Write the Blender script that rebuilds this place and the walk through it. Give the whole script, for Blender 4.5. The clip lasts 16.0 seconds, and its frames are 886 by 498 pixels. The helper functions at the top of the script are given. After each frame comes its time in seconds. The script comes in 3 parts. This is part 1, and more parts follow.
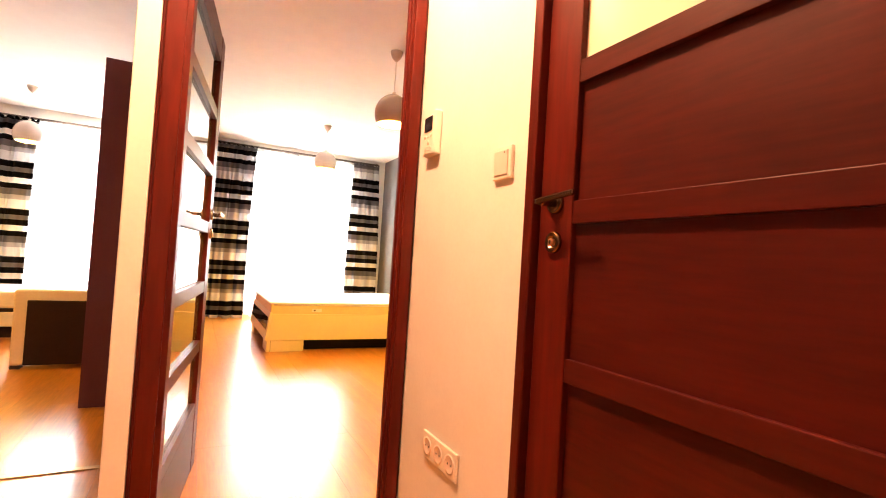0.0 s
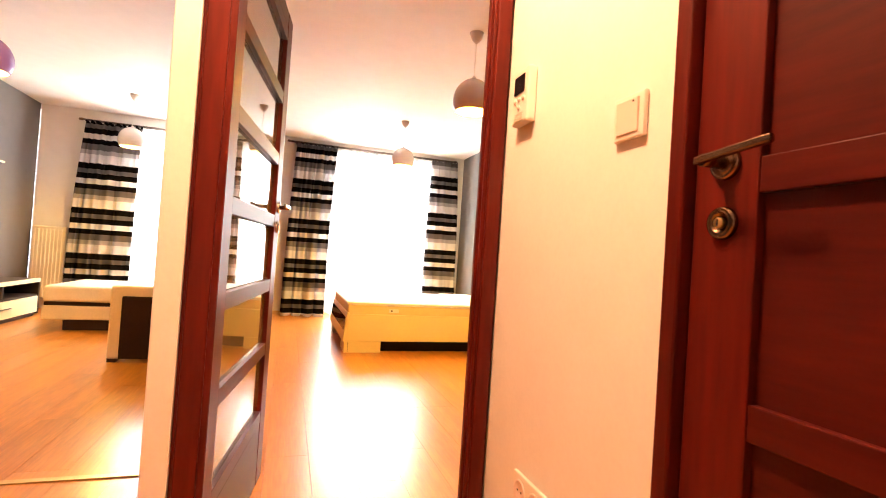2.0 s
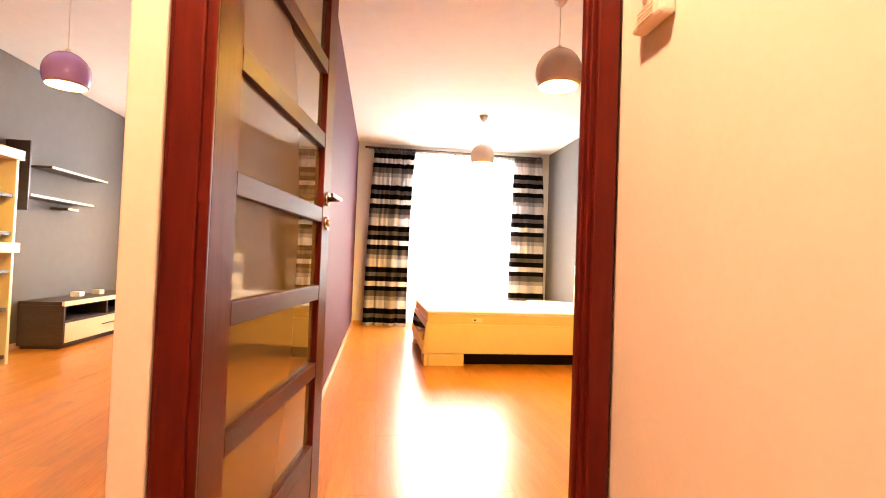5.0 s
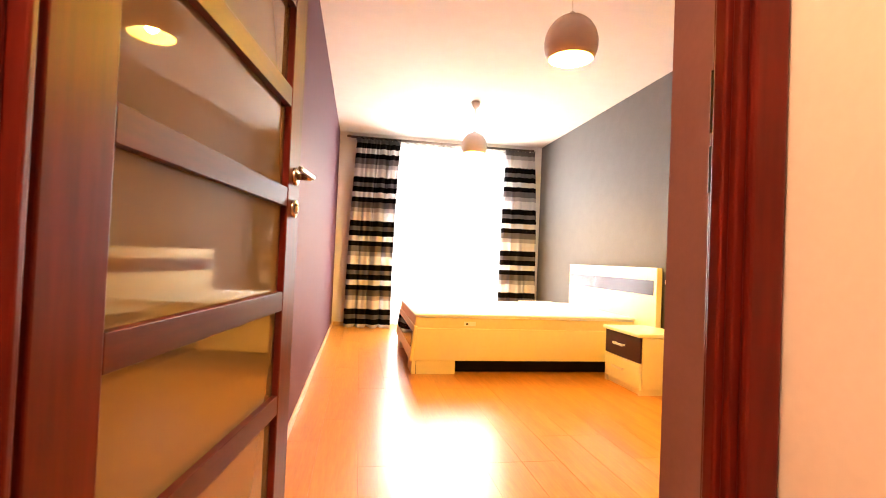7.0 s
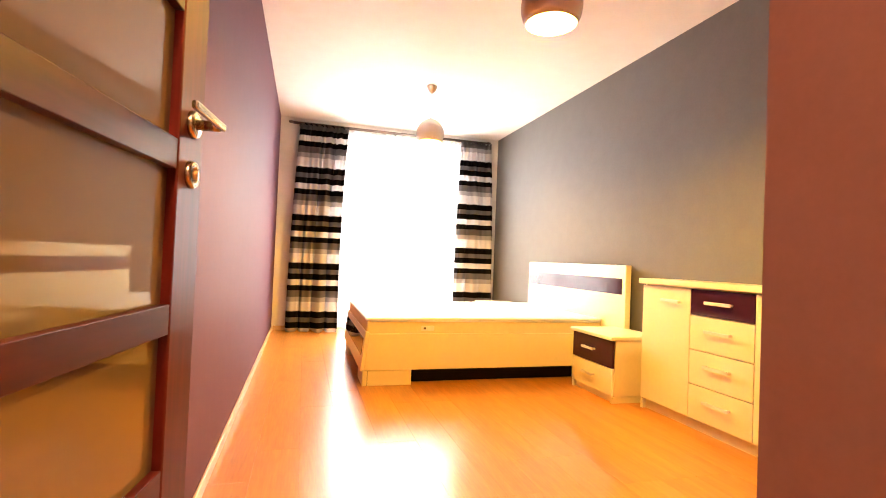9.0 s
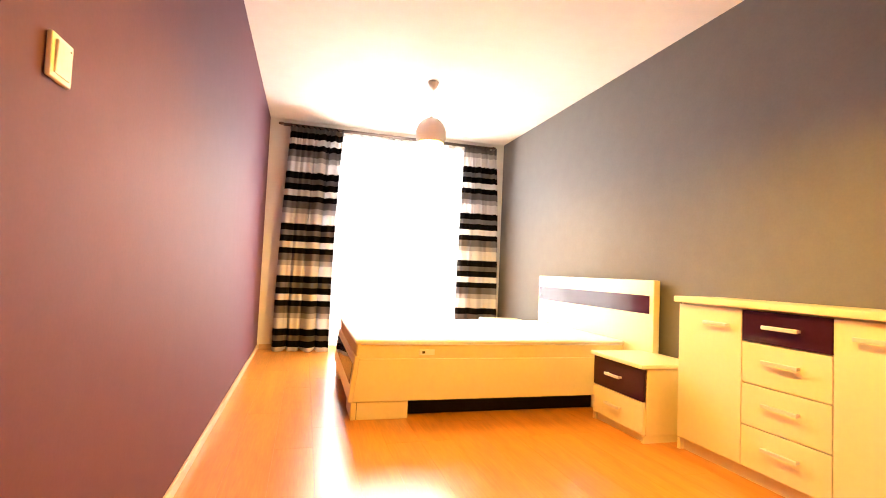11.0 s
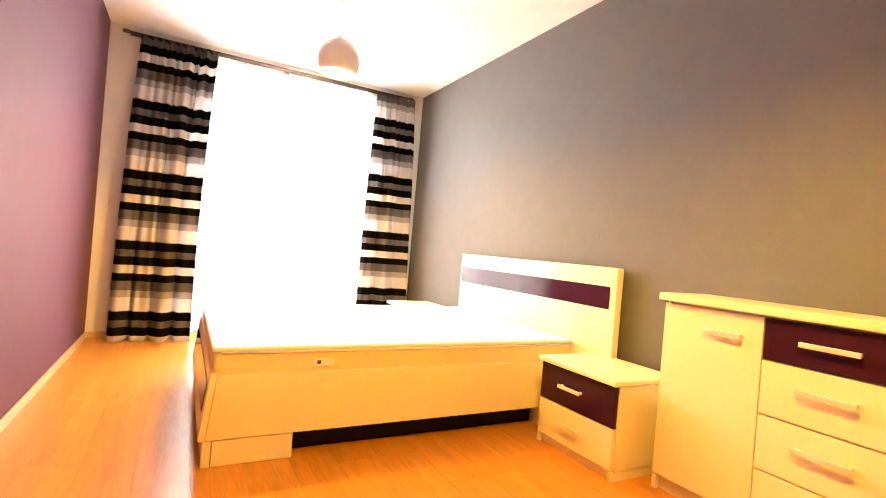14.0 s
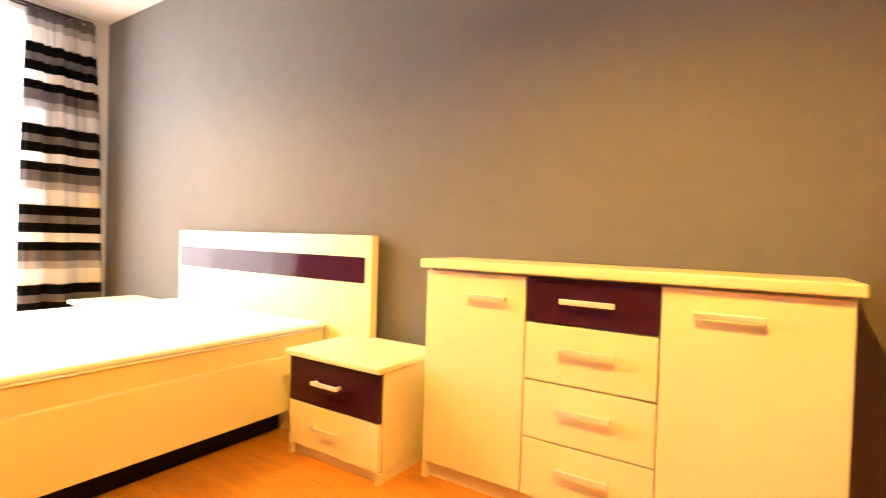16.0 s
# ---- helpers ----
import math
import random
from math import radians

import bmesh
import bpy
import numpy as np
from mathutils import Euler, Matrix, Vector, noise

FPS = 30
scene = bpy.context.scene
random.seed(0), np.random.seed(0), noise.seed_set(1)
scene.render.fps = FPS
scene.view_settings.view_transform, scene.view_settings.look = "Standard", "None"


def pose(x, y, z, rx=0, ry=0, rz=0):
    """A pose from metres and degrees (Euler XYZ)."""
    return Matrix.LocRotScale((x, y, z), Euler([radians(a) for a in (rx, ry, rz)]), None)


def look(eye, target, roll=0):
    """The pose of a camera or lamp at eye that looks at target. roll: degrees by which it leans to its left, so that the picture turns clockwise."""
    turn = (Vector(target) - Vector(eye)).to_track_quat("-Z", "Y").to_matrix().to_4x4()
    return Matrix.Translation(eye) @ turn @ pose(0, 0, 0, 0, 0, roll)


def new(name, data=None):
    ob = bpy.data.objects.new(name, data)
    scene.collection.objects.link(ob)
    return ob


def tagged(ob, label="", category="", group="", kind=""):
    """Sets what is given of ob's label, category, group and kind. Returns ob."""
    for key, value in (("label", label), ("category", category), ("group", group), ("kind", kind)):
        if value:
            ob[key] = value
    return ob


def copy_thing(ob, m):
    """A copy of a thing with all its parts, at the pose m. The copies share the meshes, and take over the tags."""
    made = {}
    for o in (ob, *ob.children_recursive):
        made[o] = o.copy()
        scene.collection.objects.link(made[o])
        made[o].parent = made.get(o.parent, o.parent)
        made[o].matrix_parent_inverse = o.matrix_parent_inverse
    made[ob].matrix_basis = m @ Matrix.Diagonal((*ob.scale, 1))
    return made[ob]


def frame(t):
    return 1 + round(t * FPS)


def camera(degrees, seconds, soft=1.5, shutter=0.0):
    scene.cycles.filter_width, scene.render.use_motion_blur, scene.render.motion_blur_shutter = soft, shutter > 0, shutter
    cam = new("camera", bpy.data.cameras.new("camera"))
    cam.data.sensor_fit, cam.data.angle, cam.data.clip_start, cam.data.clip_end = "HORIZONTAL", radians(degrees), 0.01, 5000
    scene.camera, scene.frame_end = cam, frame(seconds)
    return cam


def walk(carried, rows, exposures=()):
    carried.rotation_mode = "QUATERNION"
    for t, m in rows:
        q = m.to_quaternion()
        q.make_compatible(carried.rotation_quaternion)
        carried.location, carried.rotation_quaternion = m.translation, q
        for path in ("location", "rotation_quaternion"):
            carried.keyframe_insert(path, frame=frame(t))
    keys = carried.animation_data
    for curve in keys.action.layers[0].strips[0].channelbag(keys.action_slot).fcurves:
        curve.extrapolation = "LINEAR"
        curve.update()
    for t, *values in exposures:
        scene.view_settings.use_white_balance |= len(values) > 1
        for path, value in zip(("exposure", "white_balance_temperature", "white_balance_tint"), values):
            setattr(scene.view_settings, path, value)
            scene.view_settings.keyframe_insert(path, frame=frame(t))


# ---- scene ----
cam = camera(85.0, 16.0, soft=1.0, shutter=0.3)
PATH = [
    (0, (0.101, 1.884, 0.998), (1.009, 3.665, 1.051), 3.6),
    (0.5, (0.149, 1.96, 0.99), (0.979, 3.779, 1.039), 3.5),
    (1, (0.186, 2.057, 0.985), (0.938, 3.909, 1.033), 3.7),
    (1.5, (0.202, 2.121, 0.991), (0.881, 4.002, 1.029), 3.7),
    (2, (0.204, 2.175, 0.98), (0.814, 4.079, 1.016), 3.8),
    (2.5, (0.235, 2.239, 0.972), (0.76, 4.169, 0.994), 3.5),
    (3, (0.271, 2.315, 0.979), (0.722, 4.264, 0.983), 3.2),
    (3.5, (0.337, 2.386, 0.974), (0.683, 4.354, 0.985), 3.1),
    (4, (0.352, 2.461, 0.953), (0.644, 4.438, 0.981), 2.5),
    (6.3, (0.318, 2.821, 0.942), (0.576, 4.803, 0.996), 2.1),
    (6.5, (0.322, 2.873, 0.945), (0.602, 4.853, 0.998), 2.3),
    (7, (0.331, 3.002, 0.945), (0.669, 4.973, 0.986), 2.4),
    (7.5, (0.346, 3.099, 0.935), (0.734, 5.061, 0.972), 2.4),
    (8, (0.334, 3.229, 0.929), (0.79, 5.176, 0.965), 2.5),
    (8.5, (0.327, 3.33, 0.935), (0.842, 5.262, 0.969), 2.6),
    (9, (0.345, 3.416, 0.934), (0.895, 5.338, 0.977), 2.3),
    (11.5, (0.494, 3.991, 0.944), (1.04, 5.912, 1.048), 2.6),
    (12, (0.514, 4.121, 0.965), (1.089, 6.033, 1.075), 2.8),
    (12.5, (0.52, 4.251, 0.991), (1.165, 6.142, 1.079), 3.1),
    (13, (0.587, 4.373, 0.999), (1.302, 6.24, 1.041), 3.5),
    (13.5, (0.609, 4.549, 0.993), (1.437, 6.369, 0.997), 4.3),
    (14, (0.659, 4.766, 0.969), (1.603, 6.53, 0.97), 4.8),
    (14.5, (0.748, 4.981, 1.012), (1.795, 6.684, 0.953), 5.1),
    (15, (0.83, 5.151, 1.0), (2.074, 6.715, 0.926), 4.6),
    (15.5, (0.96, 5.143, 0.981), (2.389, 6.54, 0.904), 2.5),
    (16, (0.993, 5.111, 0.938), (2.677, 6.19, 0.898), 1.8),
]
walk(cam, [(t, look(eye, target, roll)) for t, eye, target, roll in PATH], [(0.0, 0.0), (16.0, 0.0)])

# ---- light ----
world = bpy.data.worlds.new("world")
scene.world = world
world.use_nodes = True
wn = world.node_tree
sky = wn.nodes.new("ShaderNodeTexSky")
sky.sky_type, sky.sun_disc, sky.sun_elevation, sky.sun_rotation = "NISHITA", False, radians(38), radians(200)
wn.nodes["Background"].inputs["Strength"].default_value = 0.10
wn.links.new(sky.outputs[0], wn.nodes["Background"].inputs[0])


def lamp(name, kind, place, energy, colour, size=0.05, size_y=None, target=None):
    data = bpy.data.lights.new(name, kind)
    data.energy, data.color = energy, colour
    if kind == "AREA":
        data.shape, data.size, data.size_y = "RECTANGLE", size, size_y or size
    else:
        data.shadow_soft_size = size
    ob = new(name, data)
    ob.matrix_world = look(place, target) if target else Matrix.Translation(place)
    return ob


WARM, DAY = (1.0, 0.53, 0.055), (1.0, 0.975, 0.94)
BULB, SKYLIGHT = 232.0, 95.0
lamp("window_daylight", "AREA", (1.54, 9.78, 1.25), SKYLIGHT * 1.4, DAY, 1.5, 2.3, (1.52, 5.0, 0.9))
lamp("high_sky_daylight", "AREA", (1.50, 10.55, 2.35), 780.0, DAY, 3.2, 1.3, (1.55, 8.3, 0.5))
lamp("living_window_daylight", "AREA", (-1.0, 9.78, 1.3), SKYLIGHT * 3.5, DAY, 1.5, 2.1, (-1.0, 5.0, 0.9))
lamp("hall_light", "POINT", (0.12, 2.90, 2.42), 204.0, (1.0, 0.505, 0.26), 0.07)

# ---- materials ----


def material(name, colour, rough=0.6, metal=0.0, spec=0.5, grain=0.0, scale=20.0, bump=0.0, stretch=(1, 1, 1), second=None, transmission=0.0, ior=1.5, coat=0.0, island=0.0):
    """A paint, wood or plastic: base colour with variation at two scales, and a fine relief."""
    m = bpy.data.materials.new(name)
    m.use_nodes = True
    nt = m.node_tree
    n, link = nt.nodes, nt.links.new
    b = n["Principled BSDF"]
    b.inputs["Base Color"].default_value = (*colour, 1)
    b.inputs["Roughness"].default_value, b.inputs["Metallic"].default_value = rough, metal
    b.inputs["Specular IOR Level"].default_value, b.inputs["IOR"].default_value = spec, ior
    b.inputs["Transmission Weight"].default_value, b.inputs["Coat Weight"].default_value = transmission, coat
    b.inputs["Coat Roughness"].default_value = 0.18
    if grain or bump:
        tc, mp = n.new("ShaderNodeTexCoord"), n.new("ShaderNodeMapping")
        mp.inputs["Scale"].default_value = stretch
        if island:
            which, far, moved = n.new("ShaderNodeObjectInfo"), n.new("ShaderNodeMath"), n.new("ShaderNodeVectorMath")
            far.operation, far.inputs[1].default_value = "MULTIPLY", 37.0
            link(which.outputs["Random"], far.inputs[0])
            link(tc.outputs["Object"], moved.inputs[0]), link(far.outputs[0], moved.inputs[1]), link(moved.outputs[0], mp.inputs[0])
        else:
            link(tc.outputs["Object"], mp.inputs[0])
        fine, wide = n.new("ShaderNodeTexNoise"), n.new("ShaderNodeTexNoise")
        fine.inputs["Scale"].default_value, fine.inputs["Detail"].default_value = scale, 6
        wide.inputs["Scale"].default_value, wide.inputs["Detail"].default_value = scale * 0.12, 3
        link(mp.outputs[0], fine.inputs[0]), link(mp.outputs[0], wide.inputs[0])
        add = n.new("ShaderNodeMath")
        add.operation = "ADD"
        link(fine.outputs[0], add.inputs[0]), link(wide.outputs[0], add.inputs[1])
        value = add.outputs[0]
        if island:
            info, more = n.new("ShaderNodeObjectInfo"), n.new("ShaderNodeMath")
            more.operation, more.inputs[1].default_value, more.inputs[2].default_value = "MULTIPLY_ADD", island, -island / 2
            link(info.outputs["Random"], more.inputs[0])
            total = n.new("ShaderNodeMath")
            link(value, total.inputs[0]), link(more.outputs[0], total.inputs[1])
            value = total.outputs[0]
        rng = n.new("ShaderNodeMapRange")
        rng.inputs["From Min"].default_value, rng.inputs["From Max"].default_value = 0.7, 1.3
        link(value, rng.inputs[0])
        mix = n.new("ShaderNodeMix")
        mix.data_type = "RGBA"
        lo = [c * (1 - grain) for c in colour]
        hi = second or [min(1, c * (1 + grain * 0.7)) for c in colour]
        mix.inputs[6].default_value, mix.inputs[7].default_value = (*lo, 1), (*hi, 1)
        link(rng.outputs[0], mix.inputs[0]), link(mix.outputs[2], b.inputs["Base Color"])
        if island:
            cells, squash, spot, knot = n.new("ShaderNodeTexVoronoi"), n.new("ShaderNodeMapping"), n.new("ShaderNodeMapRange"), n.new("ShaderNodeMix")
            squash.inputs["Scale"].default_value = (3.4, 1.5, 1)
            cells.inputs["Scale"].default_value = 1.0
            spot.inputs["From Min"].default_value, spot.inputs["From Max"].default_value = 0.03, 0.10
            spot.inputs["To Min"].default_value, spot.inputs["To Max"].default_value = 0.5, 0.0
            knot.data_type, knot.inputs[7].default_value = "RGBA", (0.30, 0.10, 0.018, 1)
            link(moved.outputs[0], squash.inputs[0]), link(squash.outputs[0], cells.inputs["Vector"]), link(cells.outputs["Distance"], spot.inputs[0])
            link(spot.outputs[0], knot.inputs[0]), link(mix.outputs[2], knot.inputs[6]), link(knot.outputs[2], b.inputs["Base Color"])
        if bump:
            bp = n.new("ShaderNodeBump")
            bp.inputs["Strength"].default_value, bp.inputs["Distance"].default_value = bump, 0.002
            link(fine.outputs[0], bp.inputs["Height"]), link(bp.outputs[0], b.inputs["Normal"])
    return m


white_paint = material("white_paint", (0.80, 0.77, 0.72), 0.75, grain=0.03, scale=90, bump=0.12)
mauve_paint = material("mauve_paint", (0.205, 0.105, 0.098), 0.68, spec=0.15, grain=0.05, scale=80, bump=0.12)
ceiling_paint = material("ceiling_paint", (0.82, 0.80, 0.77), 0.85, grain=0.03, scale=70, bump=0.1)
purple_paint = material("purple_paint", (0.130, 0.052, 0.076), 0.68, spec=0.15, grain=0.05, scale=80, bump=0.12)
grey_paint = material("grey_paint", (0.15, 0.14, 0.132), 0.66, spec=0.2, grain=0.05, scale=80, bump=0.12)
mahogany = material("mahogany_veneer", (0.074, 0.0062, 0.0029), 0.42, spec=0.15, grain=0.35, scale=14, bump=0.05, stretch=(5, 5, 0.5))
mahogany_rail = material("mahogany_rail_veneer", (0.052, 0.0046, 0.0023), 0.42, spec=0.15, grain=0.35, scale=14, bump=0.05, stretch=(0.6, 0.6, 6))
laminate = material("floor_laminate", (0.575, 0.222, 0.026), 0.30, grain=0.24, scale=16, bump=0.03, stretch=(7, 0.5, 1), island=0.12, coat=0.35)
screed = material("floor_joint_shadow", (0.45, 0.22, 0.06), 0.9, grain=0.1, scale=30)
white_board = material("white_laminate_board", (0.82, 0.735, 0.47), 0.32, grain=0.03, scale=40, bump=0.02)
purple_gloss = material("dark_purple_gloss", (0.040, 0.009, 0.024), 0.05, grain=0.1, scale=20, spec=0.22)
# near-black colour that paints in the deep shade below the bed
underbed_shade = material("underbed_shade_black", (0.010, 0.008, 0.009), 0.7, grain=0.2, scale=30, spec=0.2)
dark_brown = material("dark_wenge_board", (0.055, 0.036, 0.028), 0.4, grain=0.25, scale=18, stretch=(1, 6, 6), bump=0.04)
chrome = material("satin_nickel", (0.34, 0.27, 0.20), 0.2, 1.0, grain=0.06, scale=60)
handle_metal = material("aluminium_handle", (0.80, 0.76, 0.68), 0.32, 0.35, grain=0.05, scale=80)
dark_nickel = material("aged_dark_nickel", (0.20, 0.13, 0.085), 0.24, 1.0, grain=0.15, scale=50)
rod_metal = material("brushed_steel_rod", (0.16, 0.12, 0.10), 0.34, 1.0, grain=0.08, scale=60)
plastic = material("white_plastic", (0.80, 0.76, 0.68), 0.35, grain=0.02, scale=60)
pink_plastic = material("switch_rocker_plastic", (0.78, 0.66, 0.58), 0.35, grain=0.02, scale=60)
black_screen = material("black_screen_glass", (0.012, 0.010, 0.012), 0.08, grain=0.2, scale=20)
satin_glass = material("satin_pane_glass", (0.155, 0.108, 0.062), 0.012, spec=0.75, grain=0.04, scale=4)
milk_glass = material("milk_pane_glass", (0.82, 0.76, 0.58), 0.12, spec=0.6, grain=0.03, scale=5)
clear_glass = material("window_glass", (1, 1, 1), 0.0, transmission=1.0)
mattress_cloth = material("mattress_ticking", (0.86, 0.89, 0.93), 0.9, grain=0.05, scale=120, bump=0.35)
border_cloth = material("mattress_border", (0.76, 0.63, 0.38), 0.85, grain=0.05, scale=45, bump=0.1)
leather = material("cream_leatherette", (0.74, 0.66, 0.54), 0.45, grain=0.06, scale=60, bump=0.25)
brown_leather = material("brown_leatherette", (0.022, 0.009, 0.007), 0.62, spec=0.2, grain=0.2, scale=60, bump=0.3)
base_wood = material("light_baseboard_wood", (0.62, 0.40, 0.21), 0.4, grain=0.15, scale=16, stretch=(3, 0.5, 3))
shade_paint = material("shade_enamel", (0.74, 0.66, 0.60), 0.22, grain=0.03, scale=30, spec=0.6)
lilac_enamel = material("lilac_shade_enamel", (0.46, 0.33, 0.86), 0.18, grain=0.03, scale=30, spec=0.6)
radiator_paint = material("radiator_enamel", (0.78, 0.70, 0.56), 0.35, grain=0.03, scale=40)
pvc = material("white_pvc", (0.80, 0.80, 0.80), 0.35, grain=0.02, scale=40)
brass = material("brass_strip", (0.55, 0.36, 0.16), 0.35, 1.0, grain=0.1, scale=50)


def emitter(name, colour, strength):
    m = bpy.data.materials.new(name)
    m.use_nodes = True
    b = m.node_tree.nodes["Principled BSDF"]
    b.inputs["Base Color"].default_value = (*colour, 1)
    b.inputs["Emission Color"].default_value, b.inputs["Emission Strength"].default_value = (*colour, 1), strength
    return m


bulb_glow = emitter("lit_bulb", (1.0, 0.80, 0.50), 40.0)
sky_glow = emitter("bright_sky", (0.95, 0.98, 1.0), 6.0)


def curtain_cloth(name, start):
    """Woven bands of black, grey and off-white, repeating every 0.58 m down from the height start."""
    m = material(name, (0.75, 0.73, 0.72), 0.9, spec=0.1)
    n, link = m.node_tree.nodes, m.node_tree.links.new
    tc, sep = n.new("ShaderNodeTexCoord"), n.new("ShaderNodeSeparateXYZ")
    link(tc.outputs["Object"], sep.inputs[0])
    shift, frac = n.new("ShaderNodeMath"), n.new("ShaderNodeMath")
    shift.operation, shift.inputs[1].default_value, shift.inputs[2].default_value = "MULTIPLY_ADD", -1 / 0.58, start / 0.58 + 4
    frac.operation = "FRACT"
    link(sep.outputs[2], shift.inputs[0]), link(shift.outputs[0], frac.inputs[0])
    ramp = n.new("ShaderNodeValToRGB")
    ramp.color_ramp.interpolation = "CONSTANT"
    black, grey, pale, light = (0.006, 0.005, 0.006, 1), (0.17, 0.155, 0.16, 1), (0.44, 0.42, 0.43, 1), (0.78, 0.76, 0.76, 1)
    bands = [(0.0, black), (0.124, grey), (0.219, black), (0.343, light), (0.46, black), (0.57, grey), (0.70, pale), (0.80, light), (0.985, pale)]
    els = ramp.color_ramp.elements
    els[0].color, els[1].position, els[1].color = bands[0][1], bands[1][0], bands[1][1]
    for at, c in bands[2:]:
        els.new(at).color = c
    link(frac.outputs[0], ramp.inputs[0])
    weave = n.new("ShaderNodeTexNoise")
    weave.inputs["Scale"].default_value, weave.inputs["Detail"].default_value = 140, 3
    link(tc.outputs["Object"], weave.inputs[0])
    mix = n.new("ShaderNodeMix")
    mix.data_type, mix.blend_type, mix.inputs[0].default_value = "RGBA", "MULTIPLY", 0.12
    link(ramp.outputs[0], mix.inputs[6]), link(weave.outputs[0], mix.inputs[7])
    b = n["Principled BSDF"]
    link(mix.outputs[2], b.inputs["Base Color"])
    bp = n.new("ShaderNodeBump")
    bp.inputs["Strength"].default_value, bp.inputs["Distance"].default_value = 0.25, 0.002
    link(weave.outputs[0], bp.inputs["Height"]), link(bp.outputs[0], b.inputs["Normal"])
    trans, add = n.new("ShaderNodeBsdfTranslucent"), n.new("ShaderNodeMixShader")
    link(mix.outputs[2], trans.inputs[0])
    add.inputs[0].default_value = 0.42
    link(b.outputs[0], add.inputs[1]), link(trans.outputs[0], add.inputs[2])
    link(add.outputs[0], n["Material Output"].inputs[0])
    return m


def sheer_cloth():
    m = bpy.data.materials.new("white_voile")
    m.use_nodes = True
    n, link = m.node_tree.nodes, m.node_tree.links.new
    n.remove(n["Principled BSDF"])
    see, dif, tr = n.new("ShaderNodeBsdfTransparent"), n.new("ShaderNodeBsdfDiffuse"), n.new("ShaderNodeBsdfTranslucent")
    dif.inputs[0].default_value = tr.inputs[0].default_value = (0.9, 0.9, 0.9, 1)
    a, b = n.new("ShaderNodeMixShader"), n.new("ShaderNodeMixShader")
    a.inputs[0].default_value = 0.72
    tc, weave, rng = n.new("ShaderNodeTexCoord"), n.new("ShaderNodeTexNoise"), n.new("ShaderNodeMapRange")
    weave.inputs["Scale"].default_value = 90
    rng.inputs[3].default_value, rng.inputs[4].default_value = 0.35, 0.6
    link(tc.outputs["Object"], weave.inputs[0]), link(weave.outputs[0], rng.inputs[0]), link(rng.outputs[0], b.inputs[0])
    link(dif.outputs[0], a.inputs[1]), link(tr.outputs[0], a.inputs[2])
    link(see.outputs[0], b.inputs[1]), link(a.outputs[0], b.inputs[2])
    link(b.outputs[0], n["Material Output"].inputs[0])
    return m


voile = sheer_cloth()

# ---- shapes ----


def box(x0, x1, y0, y1, z0, z1, bevel=0.0, bm=None, segments=2):
    """A box between two corners, its edges rounded by bevel, added to bm or to a new bmesh."""
    one = bmesh.new()
    bmesh.ops.create_cube(one, size=1)
    for v in one.verts:
        v.co = Vector((x0 + (v.co.x + 0.5) * (x1 - x0), y0 + (v.co.y + 0.5) * (y1 - y0), z0 + (v.co.z + 0.5) * (z1 - z0)))
    if bevel:
        bmesh.ops.bevel(one, geom=list(one.edges), offset=bevel, segments=segments, profile=0.5, affect="EDGES", clamp_overlap=True)
    if bm is None:
        return one
    me = bpy.data.meshes.new("join")
    one.to_mesh(me)
    one.free()
    bm.from_mesh(me)
    bpy.data.meshes.remove(me)
    return bm


def lathe(profile, steps=40):
    """A turned shape round z from (radius, height) pairs."""
    bm = bmesh.new()
    rings = []
    for r, z in profile:
        rings.append([bm.verts.new((r * math.cos(2 * math.pi * i / steps), r * math.sin(2 * math.pi * i / steps), z)) for i in range(steps)])
    for a, b in zip(rings, rings[1:]):
        for i in range(steps):
            bm.faces.new((a[i], a[(i + 1) % steps], b[(i + 1) % steps], b[i]))
    for f in bm.faces:
        f.smooth = True
    bmesh.ops.remove_doubles(bm, verts=list(bm.verts), dist=1e-5)
    bmesh.ops.recalc_face_normals(bm, faces=list(bm.faces))
    return bm


def tube(points, radius, steps=12):
    """A round bar along points."""
    bm = bmesh.new()
    rings = []
    pts = [Vector(p) for p in points]
    for i, p in enumerate(pts):
        way = (pts[min(i + 1, len(pts) - 1)] - pts[max(i - 1, 0)]).normalized()
        q = way.to_track_quat("Z", "Y")
        rings.append([bm.verts.new(p + q @ Vector((radius * math.cos(2 * math.pi * k / steps), radius * math.sin(2 * math.pi * k / steps), 0))) for k in range(steps)])
    for a, b in zip(rings, rings[1:]):
        for k in range(steps):
            bm.faces.new((a[k], a[(k + 1) % steps], b[(k + 1) % steps], b[k])).smooth = True
    bm.faces.new(rings[0][::-1]), bm.faces.new(rings[-1])
    return bm


def turned(bm, m):
    bmesh.ops.transform(bm, matrix=m, verts=list(bm.verts))
    return bm


def mesh(name, bm, mat):
    me = bpy.data.meshes.new(name)
    bm.to_mesh(me)
    bm.free()
    me.materials.append(mat)
    return new(name, me)


def part(name, bm, mat, parent, label=""):
    ob = mesh(name, bm, mat)
    ob.parent = parent
    if label:
        ob["label"] = label
    return ob


def thing(name, label, category, place=(0, 0, 0), group="", kind="", m=None):
    ob = new(name)
    ob.empty_display_size = 0.1
    ob.matrix_basis = m or Matrix.Translation(place)
    return tagged(ob, label, category, group, kind)


def structure(name, bm, mat, label, category):
    return tagged(mesh(name, bm, mat), label, category, kind="structure")


